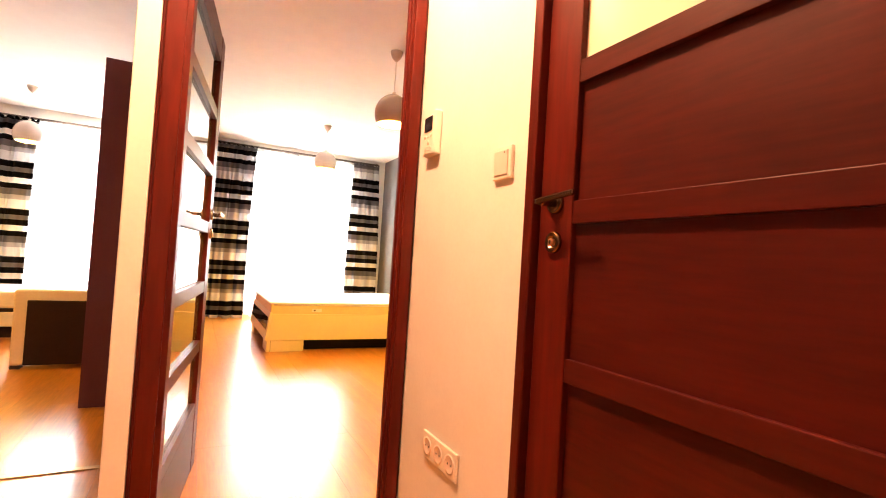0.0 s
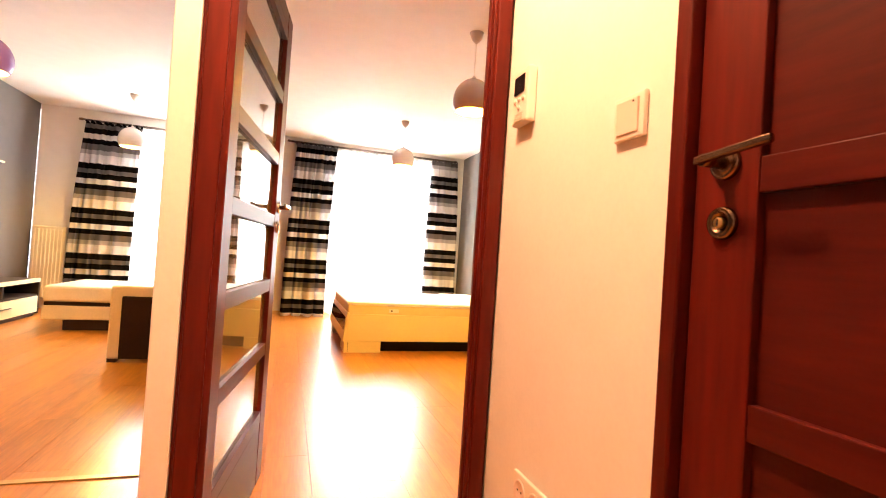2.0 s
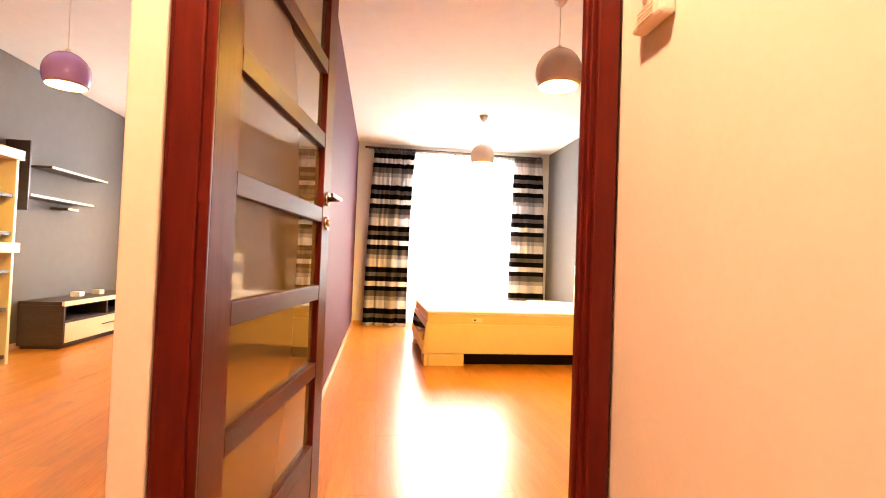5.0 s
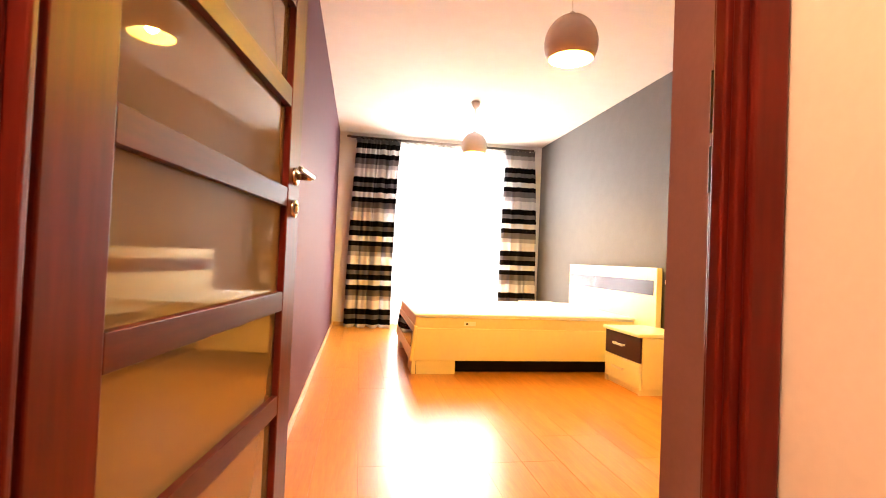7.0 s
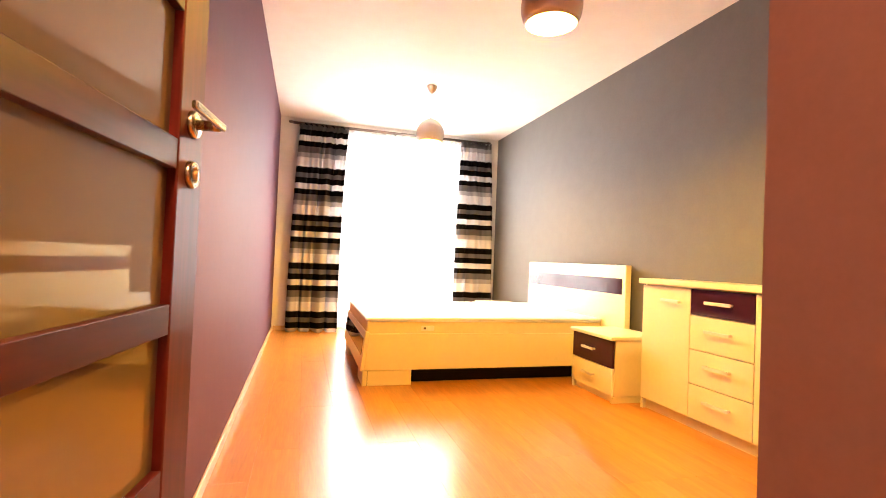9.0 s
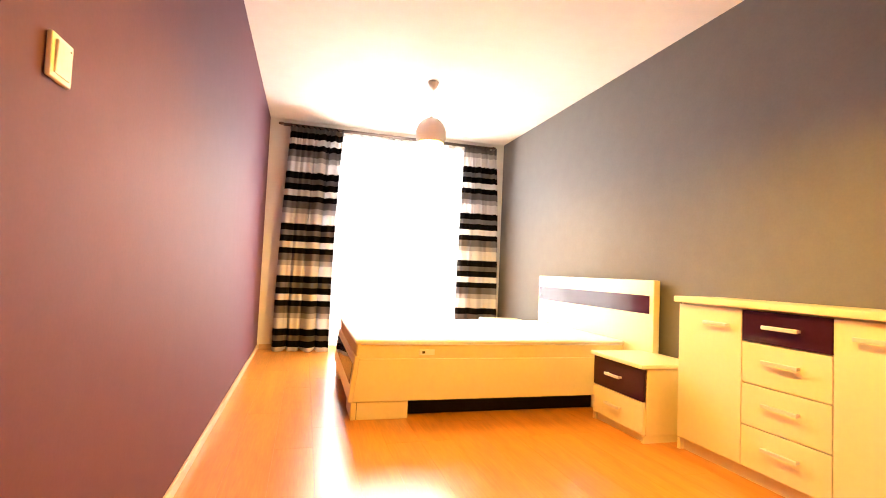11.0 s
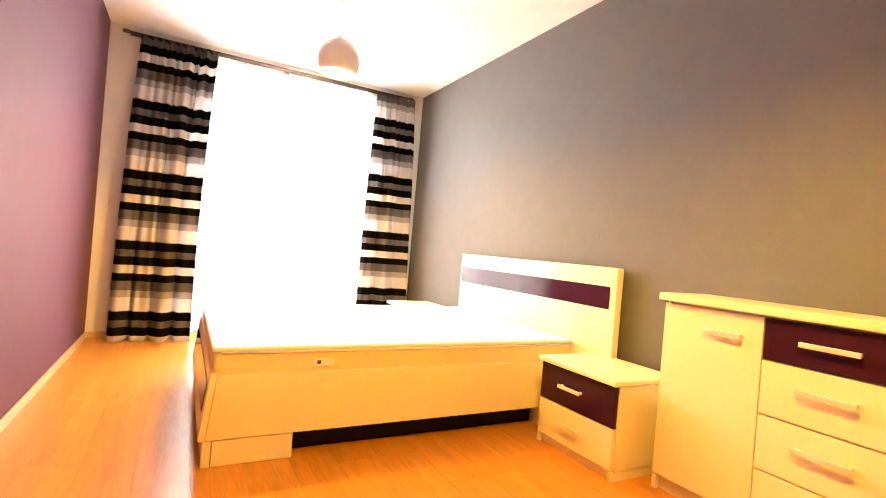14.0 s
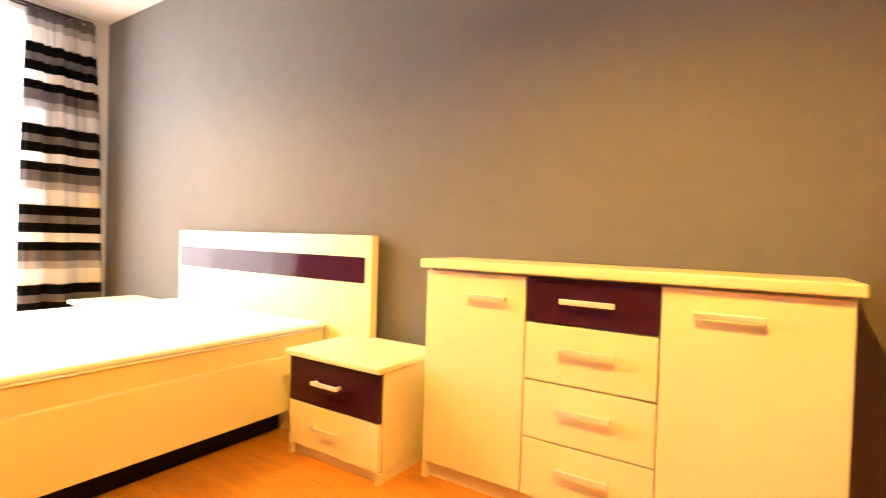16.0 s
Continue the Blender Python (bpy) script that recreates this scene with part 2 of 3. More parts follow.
# ---- the shell ----
H = 2.6
structure("subfloor", box(-3.05, 3.0, -0.72, 9.95, -0.15, -0.012), screed, "grey screed under the laminate boards", "floor")
structure("ceiling", box(-3.05, 3.0, -0.72, 9.95, H, H + 0.15), ceiling_paint, "smooth white painted ceiling of the flat", "ceiling")
structure("wall_east", box(2.845, 3.0, 3.983, 9.6, -0.012, H), grey_paint, "smooth warm grey painted bedroom wall behind the bed", "wall")
part_wall = box(-0.092, 0.0, 3.562, 9.6, -0.012, H)
structure("wall_partition", part_wall, purple_paint, "lilac purple painted wall along the bedroom", "wall")
structure("wall_fin", box(-0.455, -0.094, 5.40, 5.62, 0, 2.10), purple_paint, "narrow dark purple painted wall end in the living room", "wall")
structure("wall_bathroom", box(1.005, 3.0, 3.472, 3.98, -0.012, H), mauve_paint, "mauve brown painted wall corner beside the bedroom entrance", "wall")
structure("wall_hall", box(0.785, 0.96, 2.798, 3.47, -0.012, H), white_paint, "cream white painted hall wall with intercom", "wall")
hall_rest = box(0.785, 0.96, -0.6, 1.86, -0.012, H)
box(0.785, 0.96, 1.862, 2.796, 2.10, H, bm=hall_rest)
structure("wall_hall_end", hall_rest, white_paint, "cream white painted hall wall round the dark door", "wall")
structure("wall_behind_door", box(1.5, 1.6, 1.0, 3.4, -0.012, H), white_paint, "plain white wall of the room behind the dark door", "wall")
structure("wall_south", box(-3.05, 1.6, -0.72, -0.603, -0.012, H), white_paint, "plain white end wall of the hall", "wall")
structure("wall_west", box(-3.05, -2.9, -0.6, 9.6, -0.012, H), grey_paint, "smooth grey painted living room wall with shelves", "wall")

door_wall = box(-0.026, 1.003, 3.472, 3.505, 2.077, H)
box(0.769, 1.003, 3.472, 3.505, -0.012, 2.076, bm=door_wall)
structure("wall_door", door_wall, white_paint, "white painted wall above and beside the bedroom door", "wall")
structure("wall_post", box(-0.088, -0.028, 3.452, 3.56, -0.012, H, 0.004), white_paint, "white painted wall end beside the bedroom door frame", "wall")

WIN, LWIN = (0.74, 2.34, 2.44), (-1.78, -0.24, 2.40)
ww = box(-2.897, LWIN[0], 9.602, 9.95, -0.012, H)
for x0, x1, z0 in ((LWIN[0] + 0.001, LWIN[1] - 0.001, 2.40), (LWIN[1], WIN[0], -0.012), (WIN[0] + 0.001, WIN[1] - 0.001, 2.44), (WIN[1], 2.999, -0.012)):
    box(x0, x1, 9.602, 9.95, z0, H, bm=ww)
structure("wall_north", ww, white_paint, "white painted outer wall with the two balcony windows", "wall")
structure("backdrop", box(-30, 30, 60, 60.1, -10, 40), sky_glow, "overexposed white sky outside the windows", "sky")


def board_skirt(name, x0, x1, y0, y1):
    bm = box(x0, x1, y0, y1, 0, 0.055, 0.006)
    structure(name, bm, base_wood, "light wood skirting board along the wall foot", "baseboard")


board_skirt("baseboard", 0.001, 0.016, 3.566, 9.59)
board_skirt("baseboard.001", 2.829, 2.844, 3.99, 9.59)
board_skirt("baseboard.002", 0.018, 0.73, 9.586, 9.60)
board_skirt("baseboard.003", 2.35, 2.827, 9.586, 9.60)
board_skirt("baseboard.004", -2.899, -2.885, 0.0, 9.59)
board_skirt("baseboard.005", 0.99, 1.004, 3.508, 3.978)


# ---- windows ----
def window(name, x0, x1, top):
    w = thing(name, "white plastic balcony window, overexposed by daylight", "window", kind="structure")
    y0, y1, f = 9.80, 9.87, 0.07
    mid = (x0 + x1) / 2
    part("window_frame", box(x0, x0 + f, y0, y1, 0, top, 0.004), pvc, w)
    part("window_frame", box(x1 - f, x1, y0, y1, 0, top, 0.004), pvc, w)
    part("window_frame", box(x0 + f, x1 - f, y0, y1, top - f, top, 0.004), pvc, w)
    part("window_frame", box(x0 + f, x1 - f, y0, y1, 0, f, 0.004), pvc, w)
    for a, b in ((x0 + f + 0.002, mid - 0.002), (mid + 0.002, x1 - f - 0.002)):
        s = part("sash", box(a, a + 0.06, y0 - 0.012, y1 - 0.01, f, top - f, 0.004), pvc, w)
        for bm in (box(b - 0.06, b, y0 - 0.012, y1 - 0.01, f, top - f, 0.004), box(a + 0.06, b - 0.06, y0 - 0.012, y1 - 0.01, f, f + 0.07, 0.004), box(a + 0.06, b - 0.06, y0 - 0.012, y1 - 0.01, top - f - 0.06, top - f, 0.004)):
            part("sash_bar", bm, pvc, s)
        p = part("pane", box(a + 0.06, b - 0.06, y0 + 0.02, y0 + 0.026, f + 0.07, top - f - 0.06), clear_glass, s)
        p.visible_shadow = False
    h = part("handle", box(x1 - f - 0.045, x1 - f - 0.030, y0 - 0.062, y0 - 0.048, 0.98, 1.11, 0.004), handle_metal, w)
    part("handle_base", box(x1 - f - 0.050, x1 - f - 0.025, y0 - 0.049, y0 - 0.0125, 1.06, 1.12, 0.003), pvc, h)
    v = part("vent", box(mid - 0.17, mid + 0.35, y0 - 0.035, y0 - 0.0125, top - 0.145, top - 0.105, 0.004), pvc, w, "white vent strip with a dark slot")
    part("slot", box(mid - 0.16, mid + 0.34, y0 - 0.0365, y0 - 0.0352, top - 0.132, top - 0.124), black_screen, v)
    return w


window("window_1", *WIN)
window("window_2", *LWIN)


# ---- curtains ----
def curtain(name, x0, x1, b0, b1, z0, z1, y, cloth, folds, depth, label, category, seed, group=""):
    """A hanging cloth in folds, from x0..x1 at the top to b0..b1 at the hem."""
    rnd = random.Random(seed)
    phase = [rnd.uniform(0, 6.28) for _ in range(4)]
    bm = bmesh.new()
    cols, rows = folds * 12, 48
    grid = []
    for j in range(rows + 1):
        v = j / rows
        z = z1 + (z0 - z1) * v
        line = []
        for i in range(cols + 1):
            u = i / cols
            spread = 1 - (1 - v) ** 2.2
            left, right = x0 + (b0 - x0) * spread, x1 + (b1 - x1) * spread
            bend = 0.22 * math.sin(3.1 * u + phase[0]) + 0.12 * math.sin(7 * u + phase[1])
            tight = math.sin(2 * math.pi * folds * (u + 0.05 * bend))
            broad = math.sin(2 * math.pi * folds * 0.42 * (u + 0.16 * bend) + phase[2] + 0.35 * math.sin(2.0 * v + phase[3]))
            mix = v ** 0.55
            wave = (1 - mix) * 0.8 * tight + mix * (1.3 * math.copysign(abs(broad) ** 0.6, broad) + 0.42 * tight)
            amp = depth * (0.75 + 0.35 * v) * (0.8 + 0.4 * math.sin(5.1 * u + phase[3]))
            pinch = 0.3 * math.sin(4 * math.pi * folds * u) * max(0, 1 - v * 9) * depth
            sag = 0.020 * wave * min(1, v * 3) + 0.022 * math.tanh(5 * math.sin(2.4 * math.pi * u + phase[1])) * min(1, v * 6) * (1 - 0.5 * v) * (depth > 0.03) + (0.014 * math.cos(2 * math.pi * folds * u) if j == 0 else 0)
            line.append(bm.verts.new((left + (right - left) * u + (0.3 + 0.5 * v) * amp * math.cos(2 * math.pi * folds * 0.42 * u + phase[2]), y + amp * wave + pinch, z + sag)))
        grid.append(line)
    for a, b in zip(grid, grid[1:]):
        for i in range(cols):
            bm.faces.new((a[i], a[i + 1], b[i + 1], b[i])).smooth = True
    t = thing(name, label, category, group=group)
    cl = part("cloth", bm, cloth, t)
    sol = cl.modifiers.new("thickness", "SOLIDIFY")
    sol.thickness = 0.002
    return t


def curtain_rod(x0, x1, y, z):
    r = thing("curtain_rod", "double steel curtain rod with end caps under the ceiling", "curtain rod")
    part("rod", tube([(x0, y, z), (x1, y, z)], 0.011), rod_metal, r)
    part("rod", tube([(x0 + 0.02, y + 0.06, z), (x1 - 0.02, y + 0.06, z)], 0.008), rod_metal, r)
    for x in (x0, x1):
        part("finial", turned(lathe([(0, -0.03), (0.014, -0.026), (0.017, 0), (0.014, 0.026), (0, 0.03)], 16), pose(x, y, z, 0, 90, 0)), rod_metal, r)
    for x in (x0 + 0.12, (x0 + x1) / 2, x1 - 0.12):
        b = part("bracket", box(x - 0.008, x + 0.008, y - 0.012, 9.603, z - 0.016, z - 0.006, 0.002), rod_metal, r)
        part("wall_plate", turned(lathe([(0, 0), (0.028, 0), (0.028, 0.006), (0, 0.01)], 20), pose(x, 9.6, z - 0.01, 90, 0, 0)), rod_metal, b)
    return r


curtain_rod(0.125, 2.665, 9.50, 2.52)
curtain_rod(-2.42, -0.2, 9.50, 2.45)
STRIPED = "floor-length curtain with black, grey and white bands, hanging open"
curtain("curtain", 0.235, 0.80, 0.175, 0.735, 0.02, 2.50, 9.47, curtain_cloth("banded_curtain_cloth", 1.985), 9, 0.046, STRIPED, "curtain", 3, "striped curtains")
curtain("curtain", 2.275, 2.70, 2.235, 2.80, 0.02, 2.50, 9.48, curtain_cloth("banded_curtain_cloth_b", 1.675), 8, 0.042, STRIPED, "curtain", 8, "striped curtains")
curtain("curtain", -2.36, -1.72, -2.47, -1.74, 0.02, 2.43, 9.48, curtain_cloth("banded_curtain_cloth_c", 1.894), 9, 0.044, STRIPED, "curtain", 5, "striped curtains")
SHEER = "thin white net curtain glowing with daylight"
curtain("net_curtain", 0.66, 2.44, 0.66, 2.42, 0.03, 2.50, 9.56, voile, 15, 0.014, SHEER, "curtain", 11, "net curtains")
curtain("net_curtain", -1.86, -0.16, -1.86, -0.16, 0.03, 2.43, 9.56, voile, 15, 0.014, SHEER, "curtain", 12, "net curtains")


# ---- doors ----
def lever(parent, x, y, z, side, way, mat=None, long=0.128, tilt=0.0):
    """A flat lever handle with its rose and the lock's rose below, on a face that looks along side * x; the lever points along way * y."""
    mat = mat or chrome
    turn = pose(0, 0, 0, 0, 90 * side, 0)
    rings = [(0.010, 0.010), (0.0165, 0.010), (0.018, 0.008), (0.0195, 0.0095), (0.0215, 0.009), (0.0235, 0.006), (0.0235, 0)]
    rose = part("rose", turned(lathe([(0, 0.010)] + rings, 32), Matrix.Translation((x, y, z)) @ turn), mat, parent)
    h = part("door_handle", tube([(x, y, z), (x + side * 0.034, y, z), (x + side * 0.046, y, z)], 0.009, 16), mat, parent, "satin nickel lever handle")
    a, b = sorted((x + side * 0.042, x + side * 0.054))
    c, d = sorted((y - way * 0.010, y + way * long))
    swing = Matrix.Translation((x, y, z)) @ pose(0, 0, 0, way * tilt, 0, 0) @ Matrix.Translation((-x, -y, -z))
    part("lever", turned(box(a + 0.001, b - 0.001, c, d, z - 0.006, z + 0.006, 0.003), swing), mat, h)
    lock = part("lock_rose", turned(lathe([(0, 0.004), (0.0125, 0.004), (0.013, 0.009)] + rings[1:], 32), Matrix.Translation((x, y, z - 0.085)) @ turn), mat, parent, "round nickel lock rose")
    part("cylinder", turned(lathe([(0, 0.0125), (0.0070, 0.0125), (0.0080, 0.011), (0.0080, 0.0035), (0, 0.0035)], 20), Matrix.Translation((x, y, z - 0.085)) @ turn), brass, lock)
    a, b = sorted((x + side * 0.0126, x + side * 0.0134))
    part("key_slot", box(a, b, y - 0.0012, y + 0.0012, z - 0.090, z - 0.080), black_screen, lock)
    return rose, h


def leaf_door(name, label, width, height, panes, m, handle_z, glass_from, metal, long, tilt):
    """A framed door leaf: hinge at the origin, the leaf along +y, 40 mm thick along x; rails part a row of panes."""
    d = thing(name, label, "door", m=m, kind="structure")
    st, th = 0.105, 0.040
    part("stile", box(-th / 2, th / 2, 0, st, 0.008, height, 0.003), mahogany, d)
    part("stile", box(-th / 2, th / 2, width - st, width, 0.008, height, 0.003), mahogany, d)
    lo, hi = panes[0], panes[-1]
    part("bottom_rail", box(-th / 2 + 0.002, th / 2 - 0.002, st + 0.001, width - st - 0.001, 0.008, lo - 0.025, 0.003), mahogany_rail, d)
    part("top_rail", box(-th / 2 + 0.002, th / 2 - 0.002, st + 0.001, width - st - 0.001, hi + 0.025, height, 0.003), mahogany_rail, d)
    for z in panes:
        part("rail", box(-th / 2 + 0.001, th / 2 - 0.001, st + 0.001, width - st - 0.001, z - 0.024, z + 0.024, 0.0015), mahogany_rail, d)
    for a, b in zip(panes, panes[1:]):
        glass = a >= glass_from
        part("pane" if glass else "panel", box(-0.004 if glass else -0.006, 0.004 if glass else 0.006, st - 0.004, width - st + 0.004, a + 0.02, b - 0.02), (satin_glass if glass_from < 0.5 else milk_glass) if glass else mahogany_rail, d)
    for side in (-1, 1):
        lever(d, side * th / 2, width - 0.055, handle_z, side, -1, metal, long, tilt)
    for z in (0.25, 1.0, 1.78):
        part("hinge", tube([(-th / 2 - 0.006, -0.004, z - 0.045), (-th / 2 - 0.006, -0.004, z + 0.045)], 0.007), chrome, d)
    return d


RAILS = [0.285, 0.562, 0.822, 1.085, 1.338, 1.592, 1.855]
leaf_door("door_1", "open mahogany bedroom door with glass panes", 0.885, 1.945, RAILS, pose(0.020, 3.500, 0, 0, 0, -7.8), 1.145, 0.2, chrome, 0.128, 0.0)
leaf_door("door_2", "closed dark mahogany hall door with wooden panels", 0.80, 2.03, [0.20, 0.49, 0.790, 1.118, 1.414, 1.71, 1.945], pose(0.810, 1.962, 0), 1.140, 1.4, dark_nickel, 0.105, 5.0)


def door_frame(name, jambs, head, label):
    f = thing(name, label, "door frame", kind="structure")
    for bm in jambs:
        part("jamb", bm, mahogany, f)
    part("head", head, mahogany_rail, f)
    return f


# bedroom door: jambs through the wall with casings on the hall side
left = box(-0.027, 0.050, 3.458, 3.470, 0, 2.02, 0.003)
box(-0.018, 0.034, 3.446, 3.458, 0, 2.02, 0.004, left)
right = box(0.724, 0.783, 3.458, 3.470, 0, 2.02, 0.003)
box(0.733, 0.776, 3.446, 3.458, 0, 2.02, 0.004, right)
near_jamb = box(-0.026, 0.012, 3.4715, 3.494, 0, 2.02, 0.003)
far_jamb = box(0.730, 0.768, 3.4715, 3.508, 0, 2.02, 0.003)
box(0.718, 0.730, 3.4715, 3.490, 0, 2.02, 0.003, far_jamb)
bedroom_frame = door_frame("door_frame", [left, right, near_jamb, far_jamb], box(-0.026, 0.783, 3.450, 3.508, 2.022, 2.075, 0.003), "mahogany door frame of the bedroom door")
for z0, z1 in ((1.105, 1.18), (1.035, 1.09)):
    part("strike_plate", box(0.7285, 0.7299, 3.496, 3.5065, z0, z1, 0.0005), dark_nickel, bedroom_frame, "dark metal strike plate")
door_frame("door_frame", [box(0.768, 0.842, 2.764, 2.796, 0, 2.04, 0.004), box(0.768, 0.842, 1.864, 1.958, 0, 2.04, 0.004)], box(0.768, 0.842, 1.864, 2.796, 2.041, 2.098, 0.004), "mahogany door frame in the hall wall")


# ---- hall fittings ----
def intercom():
    t = thing("intercom", "white wall intercom with a small dark screen", "intercom")
    part("body", box(0.757, 0.784, 3.283, 3.372, 1.345, 1.490, 0.006), plastic, t)
    part("screen", box(0.7545, 0.7575, 3.301, 3.357, 1.424, 1.472, 0.001), black_screen, t, "dark display")
    for y, z in ((3.350, 1.408), (3.327, 1.408), (3.304, 1.408), (3.327, 1.386)):
        part("button", turned(lathe([(0, 0.003), (0.006, 0.003), (0.007, 0.001), (0.007, 0), (0, 0)], 16), pose(0.757, y, z, 0, -90, 0)), pink_plastic, t)
    for k in range(4):
        part("speaker_slot", box(0.7555, 0.7575, 3.305, 3.350, 1.352 + k * 0.006, 1.355 + k * 0.006), pink_plastic, t)


def light_switch(place, normal, label):
    """A plate with one rocker, on a wall that looks along normal * x."""
    t = thing("light_switch", label, "light switch", m=Matrix.Translation(place) @ pose(0, 0, 0, 0, 0, 0 if normal > 0 else 180))
    part("plate", box(0.0, 0.010, -0.041, 0.041, -0.041, 0.041, 0.003), plastic, t)
    part("led", turned(lathe([(0, 0.0015), (0.002, 0.0015), (0.0022, 0), (0, 0)], 10), pose(0.0146, 0.018, 0.024, 0, 90, 0)), dark_brown, t)
    part("rocker", turned(box(0.008, 0.014, -0.029, 0.029, -0.031, 0.031, 0.002), pose(0, 0, 0, 0, 2.5, 0)), pink_plastic, t, "beige rocker")
    return t


intercom()
light_switch((0.784, 2.908, 1.257), -1, "white light switch on the cream hall wall")
light_switch((0.001, 4.91, 1.30), 1, "white light switch on the purple bedroom wall")


def sockets():
    t = thing("wall_sockets", "row of three white sockets low on the wall", "socket")
    part("plate", box(0.774, 0.784, 3.045, 3.263, 0.392, 0.470, 0.003), plastic, t)
    for y in (3.226, 3.154, 3.082):
        s = part("socket", turned(lathe([(0.027, 0), (0.027, 0.0025), (0.022, 0.0022), (0.020, 0.0006), (0, 0.0006)], 24), pose(0.774, y, 0.431, 0, -90, 0)), pink_plastic, t)
        for dy in (-0.0095, 0.0095):
            part("hole", turned(lathe([(0, 0.0012), (0.003, 0.0012), (0.003, 0), (0, 0)], 10), pose(0.774, y + dy, 0.431, 0, -90, 0)), black_screen, s)


sockets()
structure("threshold_strip", box(-2.88, -0.094, 4.445, 4.48, 0.0005, 0.006, 0.002), brass, "narrow metal strip between the floor coverings", "trim")


# ---- lamps ----
def pendant(place, radius, height, ceiling_z, outside, label):
    """A hemispherical shade on a cord: place is the middle of the shade's rim."""
    t = thing("pendant_lamp", label, "ceiling lamp", place, "pendant lamps")
    prof = []
    for k in range(15):
        a = math.radians(90 - 122 * k / 14)
        prof.append((radius * math.cos(a) if k else 0.0, height - radius * 1.04 + radius * 1.04 * math.sin(a)))
    low = prof[-1][1]
    prof = [(rr, (z - low) * height / (height - low)) for rr, z in prof]
    shade = part("shade", lathe(prof, 48), outside, t)
    sol = shade.modifiers.new("thickness", "SOLIDIFY")
    sol.thickness, sol.offset = 0.003, -1
    inner = [(r * 0.955, z * 0.955 - 0.001 if z > 0.02 else z) for r, z in prof]
    part("liner", lathe(inner, 48), white_paint, t, "white inside of the shade")
    top = ceiling_z - place[2]
    part("cord", tube([(0, 0, height - 0.01), (0, 0, top - 0.03)], 0.0028, 8), plastic, t)
    part("ceiling_cup", lathe([(0, top - 0.075), (0.012, top - 0.072), (0.032, top - 0.05), (0.045, top - 0.02), (0.048, top), (0, top)], 28), shade_paint, t)
    part("cap", lathe([(0, height + 0.02), (0.012, height + 0.018), (0.016, height - 0.006), (0, height - 0.006)], 20), shade_paint, t)
    part("socket", lathe([(0, height - 0.02), (0.018, height - 0.02), (0.018, height - 0.075), (0, height - 0.075)], 20), plastic, t)
    part("bulb", lathe([(0, 0.068), (0.018, 0.073), (0.027, 0.092), (0.024, 0.112), (0.014, height - 0.074), (0, height - 0.074)], 24), bulb_glow, t, "lit warm bulb")
    return t


BEDROOM_LAMP = "glossy pale dome pendant lamp, lit, on a thin cord"
LAMPS = [((1.385, 5.40, 2.03), 0.140, 0.235, shade_paint, BEDROOM_LAMP), ((1.458, 7.915, 2.055), 0.134, 0.225, shade_paint, BEDROOM_LAMP),
         ((-1.66, 5.92, 1.96), 0.132, 0.215, lilac_enamel, "glossy lilac dome pendant lamp, lit, in the living room"), ((-1.57, 8.50, 2.00), 0.134, 0.225, shade_paint, "pale dome pendant lamp, lit, near the living room window")]
for (place, r, h, mat, label), share in zip(LAMPS, (1.0, 0.9, 0.5, 0.5)):
    pendant(place, r, h, H, mat, label)
    lamp("bulb_light", "POINT", (place[0], place[1], place[2] + 0.045), BULB * share, WARM, 0.03)


# ---- bedroom furniture ----
def bed():
    t = thing("bed", "white low double bed with purple stripe headboard and bare mattress", "bed")
    y0, y1, x0, x1 = 6.915, 8.36, 0.768, 2.760
    for n, y in (("side_rail", y0), ("side_rail", y1 - 0.028)):
        bm = box(x0 + 0.0235, x1 - 0.001, y, y + 0.028, 0.112, 0.375, 0.003)
        for v in bm.verts:
            if v.co.x < 1.0:
                v.co.x += (v.co.z - 0.112) * 0.105
        part(n, bm, white_board, t)
    slope = Matrix.Translation((x0, 0, 0.112)) @ pose(0, 0, 0, 0, 6, 0) @ Matrix.Translation((-x0, 0, -0.112))
    part("foot_panel", turned(box(x0 - 0.004, x0 + 0.022, y0 - 0.004, y1 + 0.004, 0.112, 0.392, 0.004), slope), white_board, t)
    part("foot_stripe", turned(box(x0 - 0.008, x0 - 0.0045, y0 + 0.05, y1 - 0.05, 0.215, 0.34, 0.001), slope), purple_gloss, t, "dark purple gloss stripe")
    for y in (y0 + 0.006, y1 - 0.30):
        part("leg", box(x0 + 0.015, x0 + 0.375, y, y + 0.29, 0.0, 0.110, 0.003), white_board, t)
        part("leg", box(x1 - 0.22, x1 - 0.02, y, y + 0.29, 0.0, 0.110, 0.003), white_board, t)
    part("leg_edge", box(x0 + 0.049, x0 + 0.052, y0 + 0.004, y0 + 0.0065, 0.003, 0.108), dark_brown, t)
    # added board: keeps the gap between the legs as dark as shade
    part("shade_board", box(x0 + 0.38, x1 - 0.225, y0 + 0.10, y0 + 0.12, 0.0, 0.11), underbed_shade, t, "black board standing in for the shade under the bed")
    part("slat_base", box(x0 + 0.03, x1 - 0.01, y0 + 0.03, y1 - 0.03, 0.20, 0.25), underbed_shade, t)
    hb = part("headboard", box(2.762, 2.812, 6.648, 8.335, 0.0, 0.945, 0.005), white_board, t)
    part("stripe", box(2.7575, 2.7615, 6.690, 8.312, 0.712, 0.838, 0.001), purple_gloss, hb, "dark purple gloss stripe")
    return t


